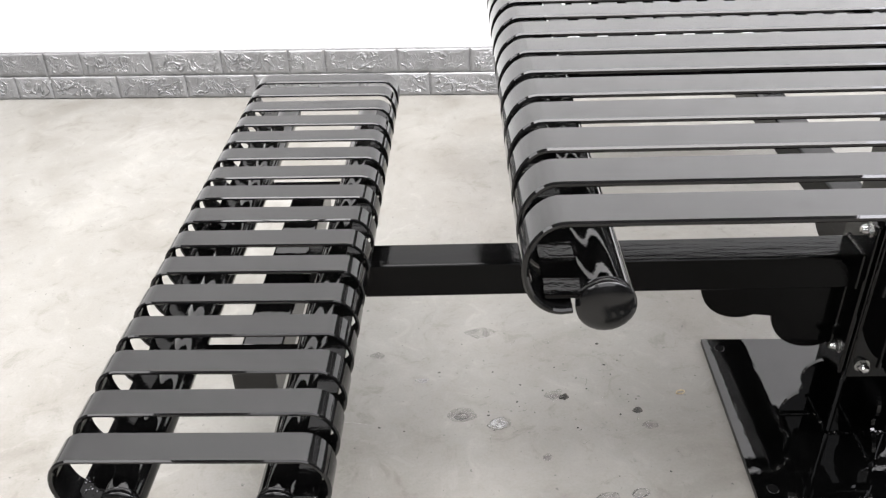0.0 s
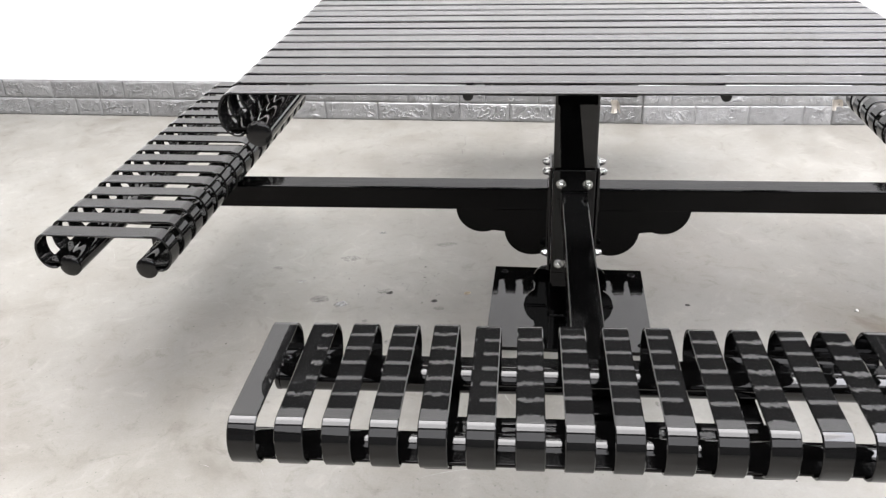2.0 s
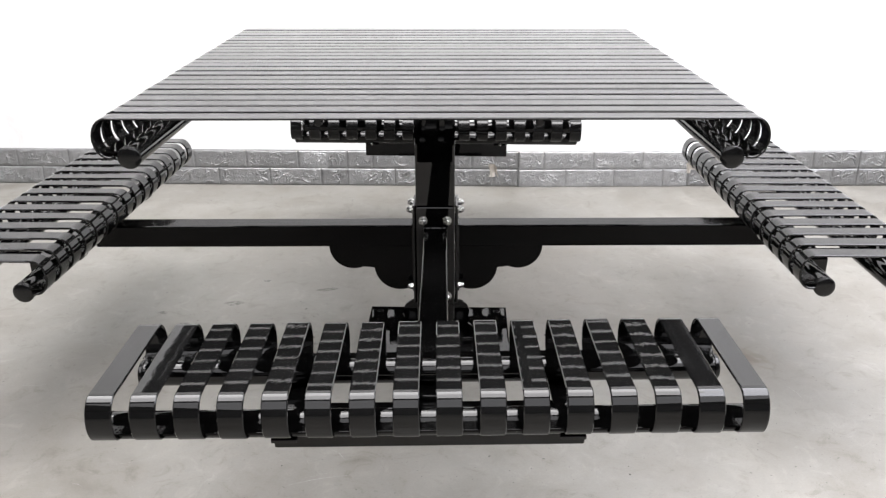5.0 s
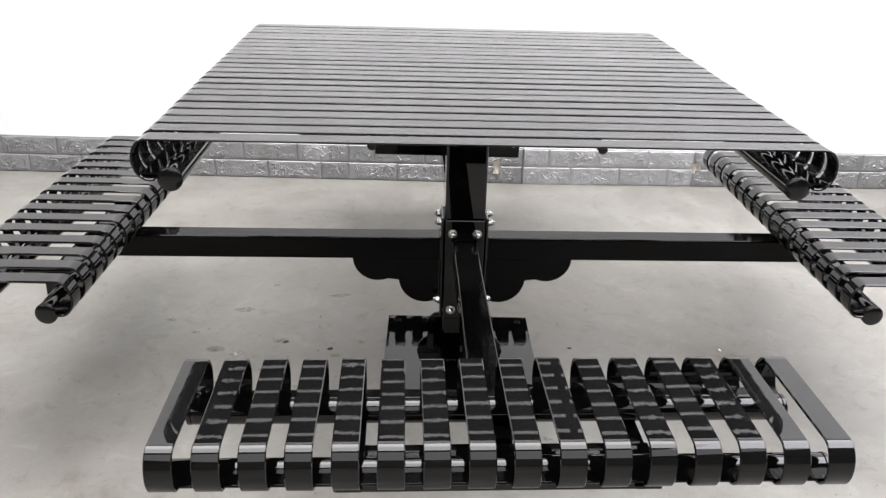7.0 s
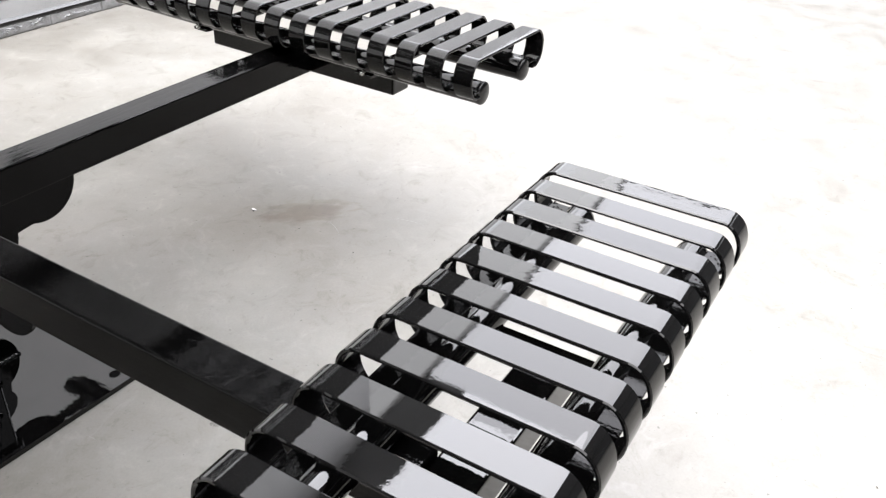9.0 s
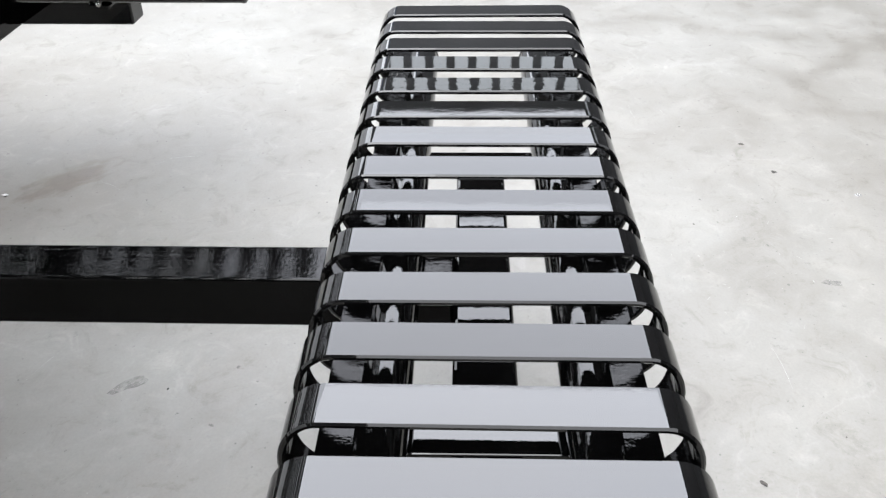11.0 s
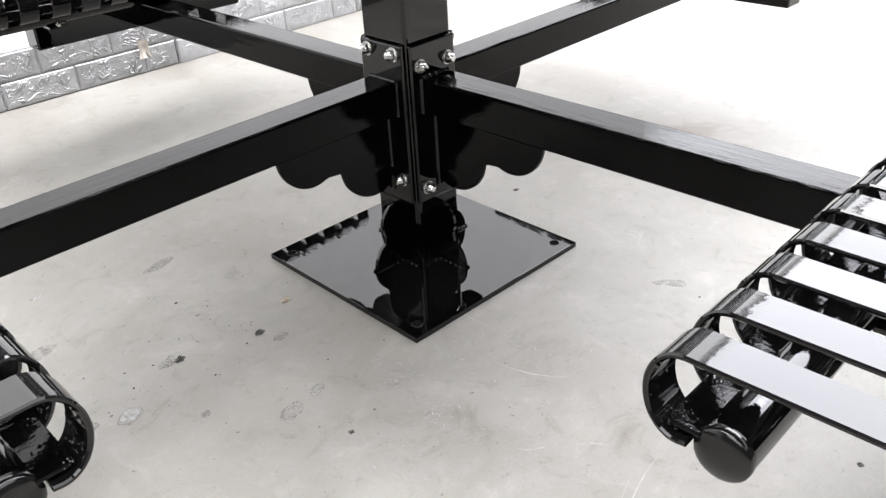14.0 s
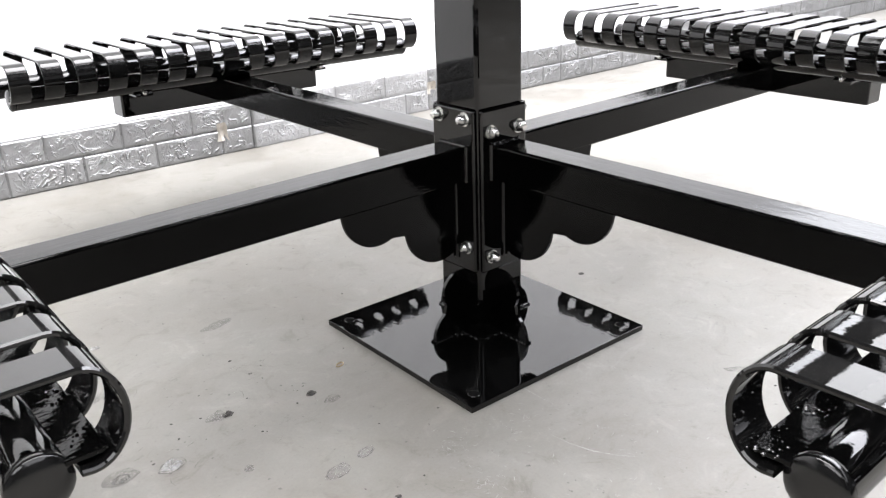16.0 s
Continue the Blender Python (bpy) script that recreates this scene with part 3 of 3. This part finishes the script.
for i in range(TOP_STRAPS):
    part("strap", top_strap, LIT_STRAP_PAINT, top, "", pose(0, -TOP_HALF + STRAP_W / 2 + i * step, TOP_Z + UNEVEN.uniform(-0.0006, 0.0006), UNEVEN.uniform(-0.06, 0.06), UNEVEN.uniform(-0.5, 0.5), 90 + UNEVEN.uniform(-0.1, 0.1)))
top_ledge = ledge_mesh(TOP_FLAT, TOP_HALF - 0.006)
for turn in (0, 180):
    part("ledge", top_ledge, ARM_PAINT, top, "", pose(0, 0, TOP_Z, 0, 0, turn))

# ---- brick skirting, piece by piece ----
COURSE = 0.0781
bm_skirt = box(-6.4, 0.0, -0.0105, 0.0, 0.0, 2 * COURSE, 0.001)
bm_skirt.transform(RUN_WEST)
bm_skirt_east = box(0.0, 8.5, -0.0145, 0.0, 0.0, 2 * COURSE - 0.002, 0.001)
bm_skirt_east.transform(RUN_EAST)
skirting = tagged(part("skirting", joined(bm_skirt, bm_skirt_east), JOINT), "silver-grey embossed brick skirting in two courses", "skirting", kind="structure")
ROWS = ((0.206, 0.211, 0.211, 0.109), (0.1095, 0.214, 0.2125, 0.201))  # brick lengths in a panel, lower and upper course
PANEL = 0.737


def brick_mesh(length):
    """A pillow-faced brick: back on the wall, chamfered all round."""
    bm = bmesh.new()
    h, g, c, d = COURSE, 0.0026, 0.0042, 0.0044
    rings = []
    for inset, y in ((g, 0.0), (g + c * 0.15, -0.0022), (g + c * 0.6, -0.0038), (g + c * 1.5, -d)):
        rings.append([bm.verts.new(q) for q in ((inset, y, inset), (length - inset, y, inset), (length - inset, y, h - inset), (inset, y, h - inset))])
    for p, q in zip(rings, rings[1:]):
        for i in range(4):
            bm.faces.new((p[i], p[(i + 1) % 4], q[(i + 1) % 4], q[i]))
    bm.faces.new(rings[-1])
    bmesh.ops.recalc_face_normals(bm, faces=bm.faces)
    return mesh_of(bm, "brick", BRICK)


# panels along each run: where the panel starts, its length and how far it stands off
PANELS = [(RUN_WEST, -PANEL, PANEL, 0.006)] + [(RUN_WEST, -PANEL - 0.784 * k, 0.784, 0.006) for k in range(1, 8)] + [(RUN_EAST, 0.73 * k, 0.73, 0.010) for k in range(0, 9)]
shapes = {}
for run, start, length, proud in PANELS:
    for r, row in enumerate(ROWS):
        x = start
        for n in row:
            n = round(n * length / PANEL, 4)
            if n not in shapes:
                shapes[n] = brick_mesh(n)
            part("brick", shapes[n], BRICK, skirting, "", run @ pose(x, -proud - 0.0042, r * COURSE))
            x += n

# torn paper at a panel seam and further along, and clear film over one panel
def flap_mesh(w, h):
    bm = bmesh.new()
    rows = []
    for j in range(6):
        u = j / 5
        rows.append([bm.verts.new((w * (i / 4) * (1 - 0.5 * u) + 0.004 * math.sin(5 * u + i), -0.016 - 0.020 * u * u - 0.004 * math.sin(i * 1.7), h * u)) for i in range(5)])
    for a, c in zip(rows, rows[1:]):
        for i in range(4):
            bm.faces.new((a[i], a[i + 1], c[i + 1], c[i]))
    return mesh_of(bm, "torn_flap", FLAP, True)


part("torn_flap", flap_mesh(0.044, 0.062), FLAP, skirting, "curled brown torn paper", RUN_WEST @ pose(-0.125, 0, 0.045))
part("torn_flap", flap_mesh(0.055, 0.050), FLAP, skirting, "curled brown torn paper", RUN_EAST @ pose(0.72, 0, 0.06))


def film_mesh(w, h):
    bm = bmesh.new()
    nx, nz = 60, 14
    grid = [[bm.verts.new((w * i / nx, -0.028 - 0.006 * noise.noise(Vector((i * 0.33, 0, j * 0.5))), h * j / nz + 0.003 * noise.noise(Vector((i * 0.2, 3, 0))))) for i in range(nx + 1)] for j in range(nz + 1)]
    for a, c in zip(grid, grid[1:]):
        for i in range(nx):
            bm.faces.new((a[i], a[i + 1], c[i + 1], c[i]))
    return mesh_of(bm, "plastic_film", FILM, True)


part("plastic_film", film_mesh(0.72, 0.158), FILM, skirting, "crumpled clear plastic film", RUN_EAST @ pose(0.003, 0, 0.004))
part("plastic_film", film_mesh(0.10, 0.075), FILM, skirting, "crumpled clear plastic film", RUN_WEST @ pose(-0.92, 0, 0.074))


# ---- marks on the floor ----
def blob(bm, x, y, r, stretch=1.0, turn=0.0, seed=0, z=0.0006):
    c, si = math.cos(turn), math.sin(turn)
    ring = []
    for i in range(18):
        a = 2 * math.pi * i / 18
        k = r * (1 + 0.45 * noise.noise(Vector((math.cos(a) * 1.3 + seed, math.sin(a) * 1.3, seed * 0.7))))
        u, v = k * math.cos(a) * stretch, k * math.sin(a)
        ring.append(bm.verts.new((x + u * c - v * si, y + u * si + v * c, z)))
    bm.faces.new(ring)


def blobs(name, mat, spots, label, z=0.0006):
    bm = bmesh.new()
    for i, (x, y, r, stretch, turn) in enumerate(spots):
        blob(bm, x, y, r, stretch, turn, i * 3.1, z)
    return tagged(part(name, bm, mat), label, "stain", kind="stuff")


blobs("floor_stain", STAIN, ((-0.349, 0.023, 0.0065, 1.5, 0.3), (-0.474, 0.061, 0.0075, 1.2, 0.8), (0.308, 0.033, 0.005, 1.3, 0.2),
                             (-0.394, 0.209, 0.003, 1.0, 0), (-0.406, -0.272, 0.004, 1.0, 0), (0.962, -1.466, 0.004, 1.8, 1.2), (0.035, -1.26, 0.003, 2.0, 0.6),
                             (-0.052, -1.362, 0.006, 1.6, 2.0), (0.84, -1.5, 0.005, 1.2, 0.3), (-0.39, 0.146, 0.002, 1.5, 0.1), (-0.10, 0.30, 0.002, 1.0, 0), (0.722, 0.023, 0.003, 1.5, 0.3), (-0.022, -0.805, 0.004, 1.2, 0.4), (-0.03, -0.916, 0.004, 2.0, 0.9)), "small dark grime spots on the concrete floor")
blobs("faint_stain", FAINT, ((-0.333, -0.013, 0.009, 1.7, 0.2), (-0.490, 0.068, 0.012, 1.4, 0.5), (-0.657, 0.020, 0.016, 1.5, 0.2), (-0.82, 0.186, 0.010, 1.3, 0), (0.462, -1.49, 0.007, 2.4, 1.5),
                             (-0.62, 0.25, 0.015, 2.2, 0.1), (-0.35, 0.35, 0.012, 3.0, 0.2), (-0.519, -0.084, 0.007, 1.3, 0.5), (0.196, -0.403, 0.010, 3.0, 2.2)), "faint grey smears on the concrete floor")
blobs("pale_patch", FLAKE, ((-0.593, -0.004, 0.011, 1.5, 0.3), (-0.73, 0.111, 0.006, 2.0, 0.1), (0.75, -1.634, 0.006, 1.0, 0), (-0.55, 0.42, 0.007, 1.5, 0)), "pale chipped patches on the concrete floor", 0.0009)


def drop_rim(bm, x, y, rx, ry, turn, seed):
    """A wavering thin ring, as a dried drop leaves it."""
    c, si = math.cos(turn), math.sin(turn)
    rings = [[], []]
    for i in range(40):
        a = 2 * math.pi * i / 40
        wob = 1 + 0.16 * noise.noise(Vector((math.cos(a) * 1.6 + seed, math.sin(a) * 1.6, seed)))
        wide = 0.0010 + 0.0009 * noise.noise(Vector((math.cos(a) * 2.5, math.sin(a) * 2.5, seed + 9)))
        for ring, k in zip(rings, (-wide, wide)):
            u, v = (rx + k) * wob * math.cos(a), (ry + k) * wob * math.sin(a)
            ring.append(bm.verts.new((x + u * c - v * si, y + u * si + v * c, 0.0007)))
    for i in range(40):
        bm.faces.new((rings[0][i], rings[0][i - 1], rings[1][i - 1], rings[1][i]))


DROPS = ((-0.593, -0.004, 0.021, 0.013, 0.3), (-0.432, -0.174, 0.020, 0.012, 0.35), (-0.379, -0.163, 0.014, 0.008, 0.3), (-0.66, 0.015, 0.012, 0.008, 0.2))
bm = bmesh.new()
for i, (x, y, rx, ry, turn) in enumerate(DROPS):
    drop_rim(bm, x, y, rx, ry, turn, i * 2.7)
bmesh.ops.recalc_face_normals(bm, faces=bm.faces)
tagged(part("drop_mark", bm, RIM), "thin grey rims of dried water drops on the concrete floor", "stain", kind="stuff")
blobs("dried_drop", MILKY, tuple((x, y, ry, rx / ry, turn) for x, y, rx, ry, turn in DROPS), "faint milky middles of dried water drops on the floor", 0.0004)

random.seed(7)
bm = bmesh.new()
lines = [(-0.161, -0.311, -0.11, -0.435, 0.0012), (-0.282, -0.463, -0.25, -0.49, 0.0012), (-0.225, -0.517, -0.198, -0.549, 0.0012), (-0.173, -0.608, -0.305, -0.643, 0.0010)]
for i in range(60):
    x, y, a, d = random.uniform(-1.5, 1.6), random.uniform(-1.7, 1.0), random.uniform(0, math.pi), random.uniform(0.02, 0.11)
    lines.append((x, y, x + d * math.cos(a), y + d * math.sin(a), random.uniform(0.0003, 0.0007)))
for cx, cy, wide, count in ((-0.274, -0.241, 0.020, 45), (-0.299, -0.332, 0.014, 35), (-0.175, -0.258, 0.030, 40), (-0.22, -0.42, 0.08, 50), (-0.12, -0.40, 0.05, 30), (0.056, -0.882, 0.022, 40), (-0.075, -0.943, 0.03, 25), (0.52, -1.35, 0.10, 40), (0.95, -1.1, 0.10, 30)):
    for i in range(count):
        x, y, a, d = random.gauss(cx, wide), random.gauss(cy, wide), random.gauss(2.3, 0.9), random.uniform(0.002, 0.012)
        lines.append((x, y, x + d * math.cos(a), y + d * math.sin(a), random.uniform(0.0003, 0.0009)))
dark = []
for i in range(46):
    x, y, a, d = random.gauss(-0.50, 0.12), random.gauss(0.08, 0.09), random.gauss(0.5, 0.5), random.uniform(0.004, 0.030)
    dark.append((x, y, x + d * math.cos(a), y + d * math.sin(a), random.uniform(0.0003, 0.0007)))

crack = ((-0.422, 1.291), (-0.385, 1.294), (-0.353, 1.285), (-0.354, 1.228), (-0.362, 1.156), (-0.355, 1.085))
dark += [(*p, *q, 0.0011) for p, q in zip(crack, crack[1:])] + [(-0.201, 1.141, -0.206, 1.07, 0.0011)]


def strokes(bm, lines):
    for x0, y0, x1, y1, w in lines:
        d = Vector((x1 - x0, y1 - y0, 0))
        side = Vector((-d.y, d.x, 0)).normalized() * w
        bend = side.normalized() * d.length * random.uniform(-0.12, 0.12)
        us = (0, 0.25, 0.5, 0.75, 1)
        pts = [Vector((x0, y0, 0.0005)) + d * u + bend * math.sin(math.pi * u) for u in us]
        left = [bm.verts.new(q + side * math.sin(math.pi * min(0.95, max(0.05, u)))) for q, u in zip(pts, us)]
        right = [bm.verts.new(q - side * math.sin(math.pi * min(0.95, max(0.05, u)))) for q, u in zip(pts, us)]
        for i in range(4):
            bm.faces.new((left[i], right[i], right[i + 1], left[i + 1]))
    bmesh.ops.recalc_face_normals(bm, faces=bm.faces)
    return bm


tagged(part("floor_scratch", strokes(bm, lines), SCRATCH), "fine pale scratches in the concrete floor", "scratch", kind="stuff")
tagged(part("grime_streak", strokes(bmesh.new(), dark), RIM), "fine grey grime streaks on the concrete floor", "stain", kind="stuff")
specks = [(random.gauss(-0.48, 0.16), random.gauss(0.06, 0.13), random.uniform(0.0006, 0.0018), random.uniform(1, 2), random.uniform(0, 3)) for i in range(40)]
specks += [(random.uniform(-1.6, 1.8), random.uniform(-2.2, 1.3), random.uniform(0.0006, 0.0016), random.uniform(1, 2), random.uniform(0, 3)) for i in range(90)]
blobs("grime_speck", STAIN, specks, "tiny dark specks on the concrete floor")


# ---- crumbs on the floor ----
def crumb(name, x, y, size, colour, label, seed):
    m, n, l, b = material(name + "_material", 0.7)
    l.new(ramp(n, l, noise_at(n, l, 300.0, 3.0), [(0.3, tuple(c * 0.7 for c in colour)), (0.7, colour)]), b.inputs["Base Color"])
    bm = bmesh.new()
    bmesh.ops.create_icosphere(bm, subdivisions=2, radius=size)
    for v in bm.verts:
        v.co *= 1 + 0.5 * noise.noise(v.co / size * 1.4 + Vector((seed, 0, 0)))
        v.co.x *= 1.7
        v.co.z *= 0.35
    low = min(v.co.z for v in bm.verts)
    bmesh.ops.translate(bm, vec=(0, 0, -low), verts=bm.verts)
    tagged(part(name, bm, m, None, "", pose(x, y, 0, 0, 0, seed * 40)), label, "crumb")


SHAVING, n, l, b = material("pale_wood", 0.7)
l.new(ramp(n, l, noise_at(n, l, 200.0, 3.0), [(0.3, (0.24, 0.17, 0.09)), (0.7, (0.42, 0.34, 0.22))]), b.inputs["Base Color"])
coil = [(0.0090 * (1 - 0.10 * k / 20) * math.cos(a), 0.0050 * (1 - 0.12 * k / 20) * math.sin(a)) for k, a in ((k, radians(20 + 17.5 * k)) for k in range(21))]
bm = bmesh.new()
bands = [[bm.verts.new((x * f, y * f, z)) for f, z in ((1.0, 0.0), (1.03, 0.0022), (0.90, 0.0022), (0.88, 0.0))] for x, y in coil]
for p, q in zip(bands, bands[1:]):
    for i in range(4):
        bm.faces.new((p[i], p[(i + 1) % 4], q[(i + 1) % 4], q[i]))
bm.faces.new(bands[0])
bm.faces.new(bands[-1])
bmesh.ops.recalc_face_normals(bm, faces=bm.faces)
tagged(part("wood_shaving", bm, SHAVING, None, "", pose(-0.265, 0.067, 0, 0, 0, 15)), "tiny curled yellow-brown wood shaving lying on the concrete floor", "shaving")
crumb("plaster_crumb", 0.726, 0.025, 0.0036, (0.75, 0.74, 0.72), "tiny white plaster crumb lying on the concrete floor", 2.3)
